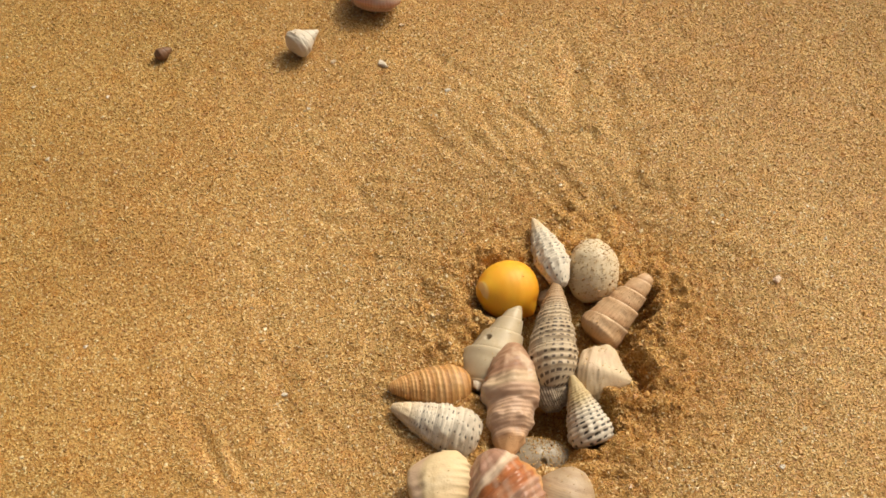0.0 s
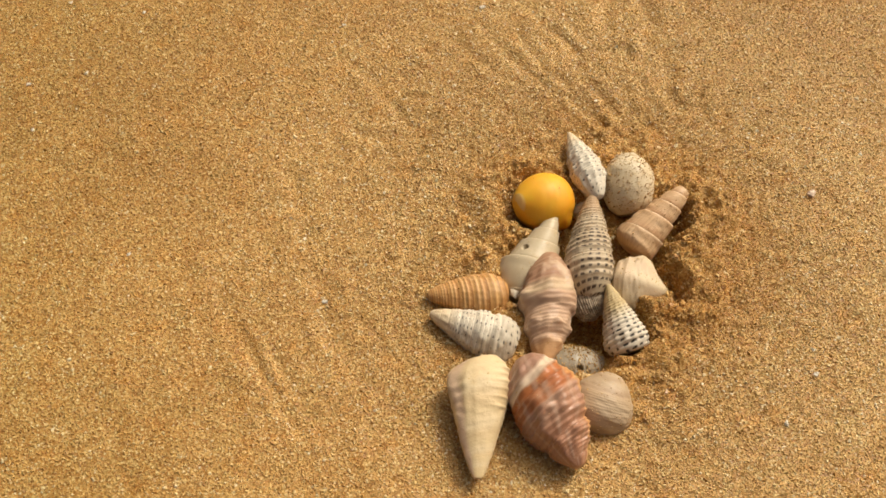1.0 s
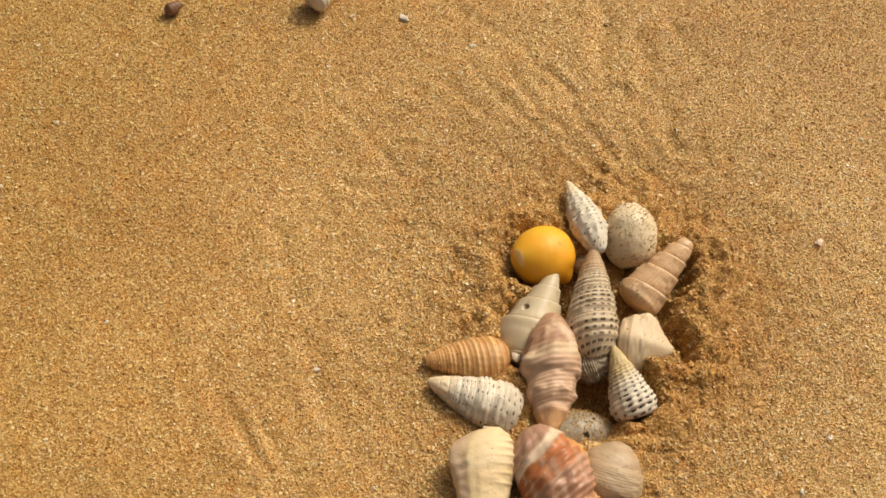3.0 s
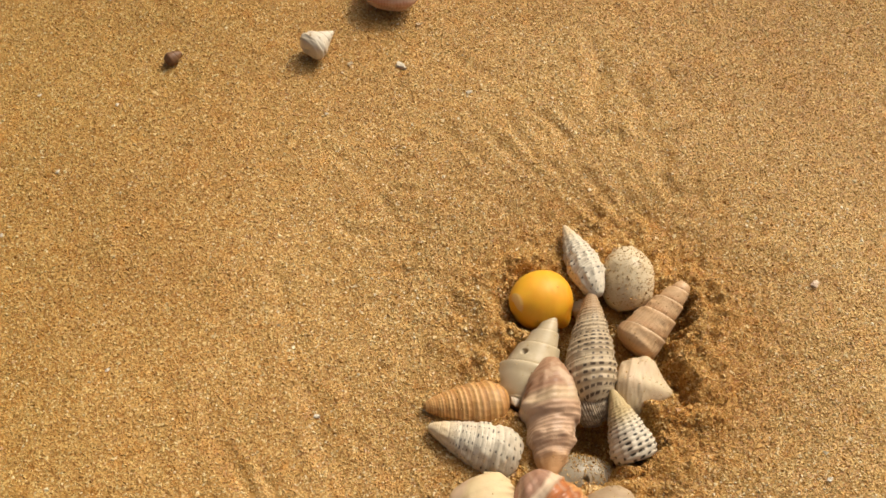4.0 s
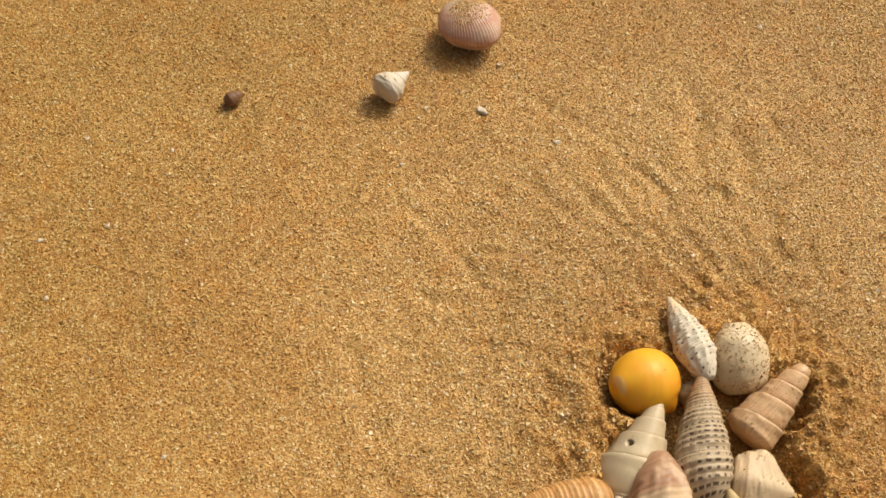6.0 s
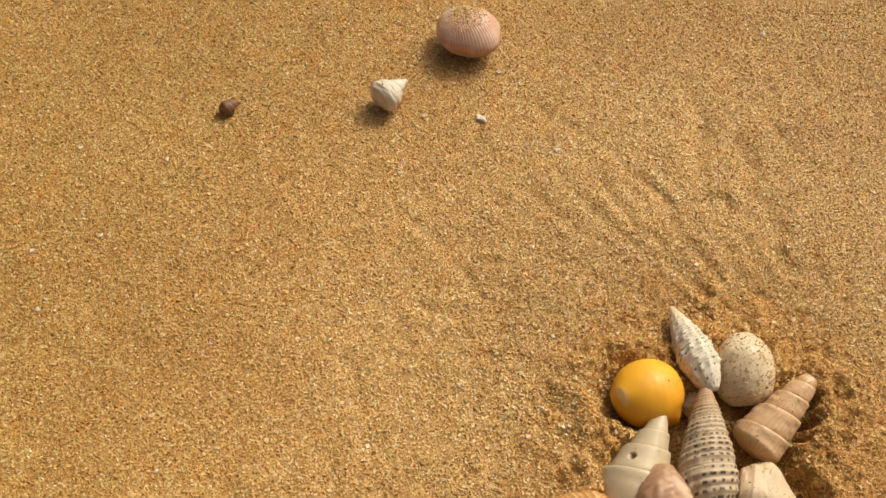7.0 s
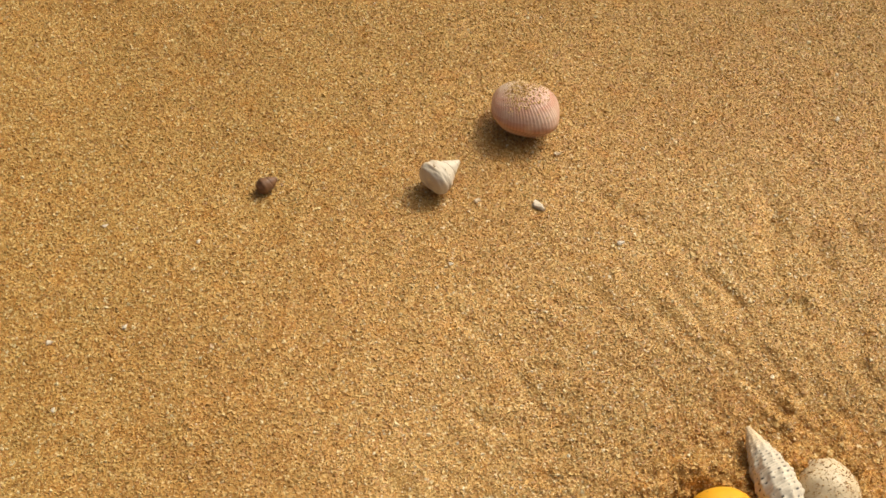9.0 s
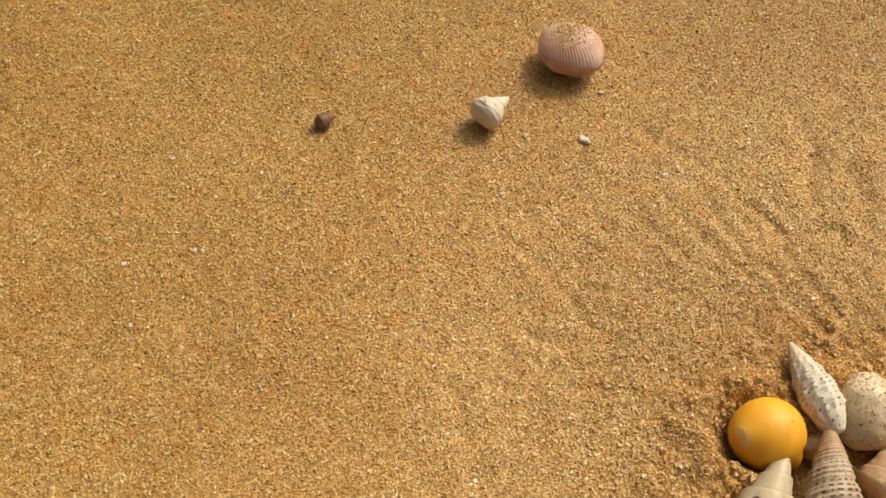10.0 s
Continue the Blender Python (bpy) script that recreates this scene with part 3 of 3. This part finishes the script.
    if grit:
        g = np.random.RandomState(seed + 50)
        world_v = np.array([root.matrix_world @ Vector(q) for q in verts])
        top = np.where(world_v[:, 2] > np.percentile(world_v[:, 2], 45))[0]
        at = verts[g.choice(top, grit)] / MM + g.normal(0, 0.16, (grit, 3))
        gv, gf = grain_field(at[:, 0] * 1.01, at[:, 1] * 1.01, at[:, 2], np.clip(g.lognormal(math.log(grain), 0.35, grit), 0.09, 0.6), g)
        part("clinging_sand", mesh_from("clinging_sand", gv, gf, 3, dust or M_STUCK, False), root, "sand grains stuck to the shell")
    return root


spiral_shell("periwinkle_shell", "glossy yellow-orange periwinkle shell resting against the heap", "seashell", (73.0, 21.6, -4.4), (55.8, 15.6, 4.2),
             [(0, 4), (0.10, 7.4), (0.30, 9.5), (0.55, 9.4), (0.78, 7.4), (0.93, 4.2), (1, 2.0)], M_YELLOW, whorls=3, grow=2.4, suture=0.0, sharp=6, wobble=0.004, seed=2, grit=14, even=151,
             bumps=[(0.14, -0.05, 0.11, 0.30, 0.20), (0.20, 0.50, 0.12, 0.16, -0.06), (0.97, 0.6, 0.05, 2.0, 0.08)])
spiral_shell("horn_shell", "white horn shell with black dots lying on the heap", "seashell", (81.8, 17.5, 5.0), (74.0, 44.3, 3.4),
             [(0, 1.4), (0.10, 3.4), (0.32, 5.5), (0.55, 4.9), (0.8, 2.7), (0.95, 1.1), (1, 0.5)], M_SPOT, whorls=7, suture=0.09, ribs=11, rib=0.055, knob=0.5, cords=4, cord=0.026, seed=3, grit=22, dust=M_GRAIN, rings=150)
spiral_shell("moon_shell", "round white moon shell dusted with dark sand grains", "seashell", (94.4, 18.4, -5.5), (92.0, 36.6, 3.2),
             [(0, 4), (0.12, 7.2), (0.38, 8.7), (0.65, 8.5), (0.86, 6.4), (1, 3)], M_WHITE, whorls=3, grow=2.3, suture=0.0, sharp=6, wobble=0.005, seed=4, grit=1500, grain=0.21, even=131, bumps=[(0.80, 0.75, 0.12, 0.32, 0.09), (0.62, 0.9, 0.10, 0.5, -0.04)])
spiral_shell("turret_shell", "tan turret shell with stepped whorls leaning in the hollow", "seashell", (91.8, 4.2, -4.6), (109.6, 22.4, 4.4),
             [(0, 3.0), (0.04, 5.6), (0.10, 7.0), (0.22, 6.7), (0.48, 5.2), (0.72, 3.9), (0.93, 2.6), (1, 1.9)], M_TURRET, whorls=4.6, grow=1.22, suture=0.07, sharp=12, step=-0.17, ribs=34, rib=0.022, wobble=0.03,
             seed=5, grit=110, even=31, rings=190, around=110)
spiral_shell("horn_shell", "cream horn shell chequered with brown-black squares", "seashell", (76.6, -16.3, 0.2), (79.9, 19.9, 4.6),
             [(0, 2.6), (0.06, 5.2), (0.16, 7.2), (0.30, 7.7), (0.50, 6.5), (0.75, 4.1), (0.93, 1.9), (1, 0.7)], M_DOT, whorls=6, grow=1.28, suture=0.08, sharp=6, step=-0.05, cords=4, cord=0.024, ribs=17, rib=0.016, wobble=0.03, seed=6, grit=70, dust=M_GRAIN, rings=170, around=110)
spiral_shell("porcelain_shell", "smooth white spired shell with a drilled hole", "seashell", (55.6, -15.6, -6.0), (68.6, 13.2, 2.6),
             [(0, 5.0), (0.08, 8.0), (0.22, 9.3), (0.40, 8.2), (0.62, 5.4), (0.82, 2.9), (1, 0.5)], M_PORCELAIN, whorls=6, grow=1.45, suture=0.05, step=-0.17, sharp=10, wobble=0.006, hole=(0.50, 1.0, 0.95), seed=7, grit=26, dust=M_GRAIN, rings=170, around=140)
spiral_shell("dwarf_triton_shell", "mauve and cream banded whelk shell lying on top of the heap", "seashell", (65.6, -3.6, 4.0), (62.2, -40.4, 3.4),
             [(0, 2.4), (0.05, 3.6), (0.19, 6.7), (0.36, 8.2), (0.47, 8.6), (0.515, 8.3), (0.545, 7.0), (0.60, 6.8), (0.70, 6.6), (0.745, 6.2), (0.775, 5.2), (0.84, 4.8), (0.90, 3.5), (0.97, 1.6), (1, 0.8)], M_MAUVE, whorls=4, grow=1.7, suture=0.06, step=0.04, ribs=7, rib=0.05, knob=0.5, cords=8, cord=0.010, wobble=0.03, seed=8, grit=34, dust=M_GRAIN, rings=170, around=110, even=17,
             bumps=[(0.47, 2.7, 0.05, 0.30, 0.12), (0.44, 0.4, 0.08, 0.30, 0.09), (0.69, 1.15, 0.030, 0.24, 0.20), (0.69, 2.2, 0.030, 0.24, 0.16), (0.69, 0.2, 0.03, 0.24, 0.14), (0.83, 1.7, 0.025, 0.35, 0.14), (0.83, 0.8, 0.025, 0.3, 0.12), (0.28, 1.0, 0.10, 0.16, -0.05), (0.25, 2.0, 0.12, 0.14, 0.05)])
spiral_shell("horn_shell", "amber horn shell with fine ribs beside the heap", "seashell", (52.6, -15.4, -0.4), (28.2, -17.8, 2.2),
             [(0, 3.0), (0.08, 5.4), (0.25, 6.6), (0.5, 5.9), (0.75, 4.0), (0.93, 2.2), (1, 1.0)], M_TAN, whorls=7, grow=1.25, suture=0.06, ribs=20, rib=0.012, cords=3, cord=0.022, seed=9, grit=220, dust=M_GRAIN)
spiral_shell("horn_shell", "white horn shell with black dots and a cream tip", "seashell", (54.8, -33.2, -0.3), (29.2, -24.0, 2.4),
             [(0, 4.0), (0.06, 6.4), (0.20, 7.6), (0.45, 6.7), (0.72, 4.4), (0.93, 2.1), (1, 0.8)], M_SPOT, whorls=7, grow=1.28, suture=0.07, ribs=12, rib=0.014, knob=0.6, cords=4, cord=0.016, wobble=0.05, seed=10, grit=26, dust=M_GRAIN, rings=150)
spiral_shell("horn_shell", "white horn shell with black cords standing tilted", "seashell", (89.0, -32.6, -3.0), (82.6, -12.9, 3.4),
             [(0, 4.4), (0.05, 6.2), (0.18, 6.9), (0.42, 5.6), (0.72, 3.3), (0.92, 1.5), (1, 0.7)], M_HORN, whorls=6, grow=1.35, suture=0.07, cords=4, cord=0.035, ribs=14, rib=0.02, wobble=0.035, seed=11, grit=40, dust=M_GRAIN, rings=150, around=110, even=41)
spiral_shell("worn_cone_shell", "worn white cone-shaped shell in the hollow", "seashell", (86.4, -8.4, -5.0), (101.6, -12.4, -0.8),
             [(0, 5.6), (0.05, 8.0), (0.25, 9.0), (0.50, 7.2), (0.78, 4.0), (1, 0.9)], M_STONE, whorls=2, grow=1.7, suture=0.0, wobble=0.03, seed=12, grit=230, dust=M_GRAIN, even=31, rings=130, around=110,
             bumps=[(0.50, 1.80, 0.45, 0.28, 0.10), (0.60, 0.30, 0.26, 0.75, 0.55)])
spiral_shell("grey_shell", "grey pitted shell wedged deep in the heap", "seashell", (72.5, -15.5, -5.5), (84.0, -14.0, -1.5),
             [(0, 3), (0.2, 5.8), (0.5, 6.2), (0.8, 4.4), (1, 1.6)], M_GREY, whorls=4, grow=1.6, suture=0.05, cords=6, cord=0.03, ribs=18, rib=0.03, seed=13, grit=12)
spiral_shell("glassy_shell", "half-buried grey glassy shell with a small hole", "seashell", (61.5, -35.4, -10.2), (84.0, -34.6, -9.2),
             [(0, 4), (0.15, 6.6), (0.5, 7.2), (0.8, 5.6), (1, 2)], M_GLASSY, whorls=3, grow=1.7, suture=0.03, wobble=0.01, hole=(0.55, 2.0, 1.0), seed=14, grit=1500, dust=M_GRAIN, grain=0.30)
spiral_shell("whelk_shell", "large cream whelk shell lying on the sand", "seashell", (43.6, -39.2, 6.8), (42.4, -75.2, 4.2),
             [(0, 4.0), (0.05, 6.4), (0.14, 8.2), (0.27, 8.7), (0.42, 7.8), (0.57, 6.4), (0.72, 4.9), (0.86, 3.3), (0.96, 1.9), (1, 1.0)], M_PALE, whorls=5, grow=1.7, suture=0.04, cords=5, cord=0.004, wobble=0.03, slant=1.2, squash=0.64, seed=15, grit=26, dust=M_GRAIN, rings=170, around=130, even=41,
             bumps=[(u, 0.35 + 0.5 * u, 0.014, 0.60, 0.055) for u in (0.07, 0.125, 0.18, 0.24, 0.305, 0.375, 0.45)] +
             [(u, 2.42, 0.030, 0.18, -0.045) for u in (0.24, 0.335, 0.42, 0.50)] +
             [(0.20, 2.95, 0.12, 0.35, 0.11), (0.10, 3.2, 0.05, 0.3, 0.12), (0.30, 2.10, 0.22, 0.14, 0.045), (0.52, 1.75, 0.25, 0.12, 0.03), (0.12, 1.5, 0.05, 0.6, -0.04)])
spiral_shell("drill_shell", "rust-brown knobbed rock shell lying on the sand", "seashell", (56.0, -40.0, 7.0), (70.2, -71.4, 4.6),
             [(0, 3.0), (0.08, 6.2), (0.24, 9.4), (0.42, 10.6), (0.60, 9.8), (0.76, 7.6), (0.88, 5.0), (0.96, 3.0), (1, 1.4)], M_RED, whorls=3, grow=1.9, suture=0.12, step=0.06, ribs=8, rib=0.060, knob=0.25, cords=7, cord=0.020, roll=-90, wobble=0.05, seed=16, grit=60, dust=M_GRAIN, rings=190, around=140, even=41,
             bumps=[(0.32, 2.9, 0.12, 0.42, 0.08), (0.55, 3.5, 0.06, 0.22, 0.10), (0.60, 2.7, 0.05, 0.22, 0.09), (0.66, 4.0, 0.06, 0.25, 0.08), (0.77, 2.7, 0.04, 0.25, 0.10), (0.79, 3.7, 0.04, 0.25, 0.08), (0.48, 2.1, 0.05, 0.3, -0.06)])
spiral_shell("turban_shell", "rose-grey round turban shell with fine spiral lines", "seashell", (75.2, -57.0, -4.0), (82.2, -43.2, 4.6),
             [(0, 4), (0.12, 7.8), (0.35, 9.8), (0.62, 8.8), (0.85, 5.6), (1, 1.8)], M_ROSE, whorls=3, grow=2.2, suture=0.02, cords=11, cord=0.002, wobble=0.016, seed=17, grit=260, dust=M_GRAIN, even=91, rings=190,
             bumps=[(0.93, 1.57, 0.07, 3.0, 0.12)])
spiral_shell("white_shell", "small smooth white shell under the dotted shell", "seashell", (78.6, 14.0, -5.0), (80.0, 22.0, -1.0),
             [(0, 2), (0.3, 4.6), (0.6, 4.4), (1, 1)], M_PORCELAIN, whorls=3, grow=1.8, suture=0.03, seed=18, rings=60, around=48)
spiral_shell("snail_shell", "small white snail shell standing on the sand", "seashell", (-9.8, 114.6, 4.9), (-0.4, 123.2, 6.2),
             [(0, 2.2), (0.07, 4.2), (0.22, 5.3), (0.42, 4.8), (0.60, 3.2), (0.80, 1.8), (1, 0.4)], M_CHALK, whorls=4, grow=1.9, suture=0.12, sharp=6, step=-0.03, wobble=0.03, even=31, slant=0.4,
             bumps=[(0.10, 0.9, 0.12, 0.4, 0.16)], seed=19, group="shells on open sand", grit=24, grain=0.24)
spiral_shell("dark_snail_shell", "tiny dark brown snail shell on the sand", "seashell", (-57.6, 111.4, 1.1), (-52.3, 115.2, 2.2),
             [(0, 1.3), (0.3, 2.5), (0.6, 2.1), (1, 0.5)], M_DARK, whorls=3, grow=1.6, suture=0.10, seed=20, rings=40, around=36, group="shells on open sand")


def cockle_valve(name, a, b, height, parent, material, ribs=112, flip=False):
    """One ribbed valve, its beak at -x, as a shell with thickness."""
    n, k = 48, 480
    rho = np.linspace(0, 1, n + 1) ** 0.8
    th = np.linspace(0, 2 * np.pi, k, endpoint=False)
    RH, TH = np.meshgrid(rho, th, indexing="ij")
    # rays fan from a beak near one edge
    bx, by = -0.80 * a, 0.56 * b
    square = (np.abs(np.cos(TH)) ** 2.7 + np.abs(np.sin(TH)) ** 2.7) ** (-1 / 2.7)
    ex, ey = a * square * np.cos(TH), b * square * np.sin(TH)
    X, Y = bx * (1 - RH) + ex * RH, by * (1 - RH) + ey * RH
    rr = np.clip((np.abs(X / a) ** 2.7 + np.abs(Y / b) ** 2.7) ** (1 / 2.7), 0, 1)
    Z = height * (1 - rr ** 2.2) ** 0.62
    fan = np.arctan2(ey - by, ex - bx)
    amp = 0.055 * np.clip(RH * 1.5, 0, 1) * (1 - smooth(1.2, 1.6, np.abs(fan + 0.45)))
    Z = Z + amp * np.cos(ribs * fan)
    inner = np.stack([X * 0.94, Y * 0.94, np.clip(Z - 0.7, -0.3, None) * 0.93], -1)
    outer = np.stack([X, Y, Z], -1)
    V = np.concatenate([outer.reshape(-1, 3), inner.reshape(-1, 3)]) * MM
    if flip:
        V[:, 2] *= -1
    i, j = np.meshgrid(np.arange(n), np.arange(k), indexing="ij")
    jn = (j + 1) % k
    q = np.stack([i * k + j, (i + 1) * k + j, (i + 1) * k + jn, i * k + jn], -1).reshape(-1, 4)
    off = (n + 1) * k
    rim = np.stack([n * k + np.arange(k), off + n * k + np.arange(k), off + n * k + (np.arange(k) + 1) % k, n * k + (np.arange(k) + 1) % k], -1)
    quads = np.concatenate([q, q[:, ::-1] + off, rim])
    fu, fv = (fan / (2 * np.pi) + 0.5).ravel(), RH.ravel()
    uv1 = np.stack([np.r_[fu, fu], np.r_[fv, fv]], -1)
    uvs = uv1[quads]
    me = sub_mesh(name, V, quads, uvs, np.ones(len(quads), bool), material)
    return part(name, me, parent)


cockle = tagged(new("cockle_shell"), "pink ribbed cockle shell standing on the sand, partly sandy", "seashell", "shells on open sand")
cockle.matrix_world = pose(19.4 * MM, 144.2 * MM, 7.2 * MM, -4, 4, -6)
cockle.empty_display_size = 0.005
cockle_valve("upper_valve", 10.5, 9.6, 7.6, cockle, M_PINK)
low = cockle_valve("lower_valve", 9.9, 9.1, 7.0, cockle, M_PINK_LOW, flip=True)
low.location = (0.1 * MM, -0.1 * MM, 0.1 * MM)
_g = np.random.RandomState(77)
_x, _y = _g.uniform(-9.8, 9.8, 4600), _g.uniform(-9.0, 9.0, 4600)
_r = (np.abs(_x / 10) ** 2.7 + np.abs(_y / 9.3) ** 2.7) ** (1 / 2.7)
_k = (_r < 0.97) & (_g.uniform(0, 1, 4600) < 0.06 + 0.9 * smooth(5, -7, _x - 0.5 * _y) + 0.5 * smooth(3, 9, _y))
_x, _y, _r = _x[_k], _y[_k], _r[_k]
_z = 7.6 * (1 - _r ** 2.2) ** 0.62 + 0.10
_v, _f = grain_field(_x, _y, _z, np.clip(_g.lognormal(math.log(0.29), 0.3, len(_x)), 0.12, 0.50), _g)
part("clinging_sand", mesh_from("clinging_sand", _v, _f, 3, M_GRAIN, False), cockle, "sand grains stuck to the shell")


def fragment(label, x, y, size, stretch, turn, material, seed):
    """A small broken bit of shell lying on the sand."""
    bm = bmesh.new()
    bmesh.ops.create_icosphere(bm, subdivisions=2, radius=1.0)
    for vtx in bm.verts:
        c = vtx.co
        k = 1 + 0.55 * noise.noise(c * 1.7 + Vector((seed * 3.1, 0, 0)))
        vtx.co = Vector((c.x * stretch, c.y * (0.8 - 0.45 * c.x), c.z * 0.5 + 0.25 * c.x * c.y)) * k * size * MM
    me = bpy.data.meshes.new("shell_fragment")
    bm.to_mesh(me)
    bm.free()
    me.materials.append(material)
    ob = new("shell_fragment", me)
    ob.matrix_world = pose(x * MM, y * MM, (sand_z(x, y) + 0.5 * size) * MM, 0, 0, turn)
    return tagged(ob, label, "shell fragment", "shell fragments on the sand")


fragment("white pointed shell chip on the sand", 23.2, 113.1, 1.35, 1.7, -40, M_CHALK, 1)
fragment("tan shell chip on the sand", 5.5, 113.8, 0.9, 1.3, 20, M_STONE, 2)
fragment("tiny white shell bit on the sand", -104.0, 58.4, 0.75, 1.2, 10, M_CHALK, 3)
fragment("tiny white shell bit on the sand", -86.3, 64.6, 0.65, 1.3, 60, M_CHALK, 4)
fragment("pinkish white shell bit on the sand", 152.5, 24.8, 1.35, 1.1, 30, M_BLUSH, 5)
fragment("tiny white shell bit on the sand", 46.7, 101.9, 0.85, 1.4, 15, M_CHALK, 6)
fragment("tiny white shell bit on the sand", 122.2, 157.7, 0.8, 1.2, 80, M_CHALK, 7)
fragment("tiny white shell bit on the sand", -97.2, 96.1, 0.6, 1.2, 40, M_CHALK, 8)
fragment("tiny white shell bit on the sand", -1.9, -19.9, 0.7, 1.2, 0, M_CHALK, 9)
fragment("tiny white shell bit on the sand", 142.9, -39.1, 0.8, 1.2, 20, M_CHALK, 10)
fragment("tiny white shell bit on the sand", 131.3, -54.9, 0.7, 1.3, 70, M_CHALK, 11)
fragment("tiny white shell bit on the sand", -61.6, -5.6, 0.6, 1.2, 30, M_CHALK, 12)
fragment("tiny white shell bit on the sand", -71.5, 93.1, 0.55, 1.4, 50, M_CHALK, 13)
fragment("tiny white shell bit on the sand", -2.0, 90.9, 0.55, 1.2, 10, M_CHALK, 14)
fragment("tiny white shell bit on the sand", -99.2, 40.0, 0.55, 1.2, 80, M_CHALK, 15)
fragment("tan shell chip on the sand", 29.7, 133.5, 0.8, 1.3, -15, M_STONE, 16)
chip = fragment("bluish white shell bit wedged between two shells", 55.0, -15.0, 2.2, 0.8, 20, M_CHALK, 17)
chip.location.z = 0.001
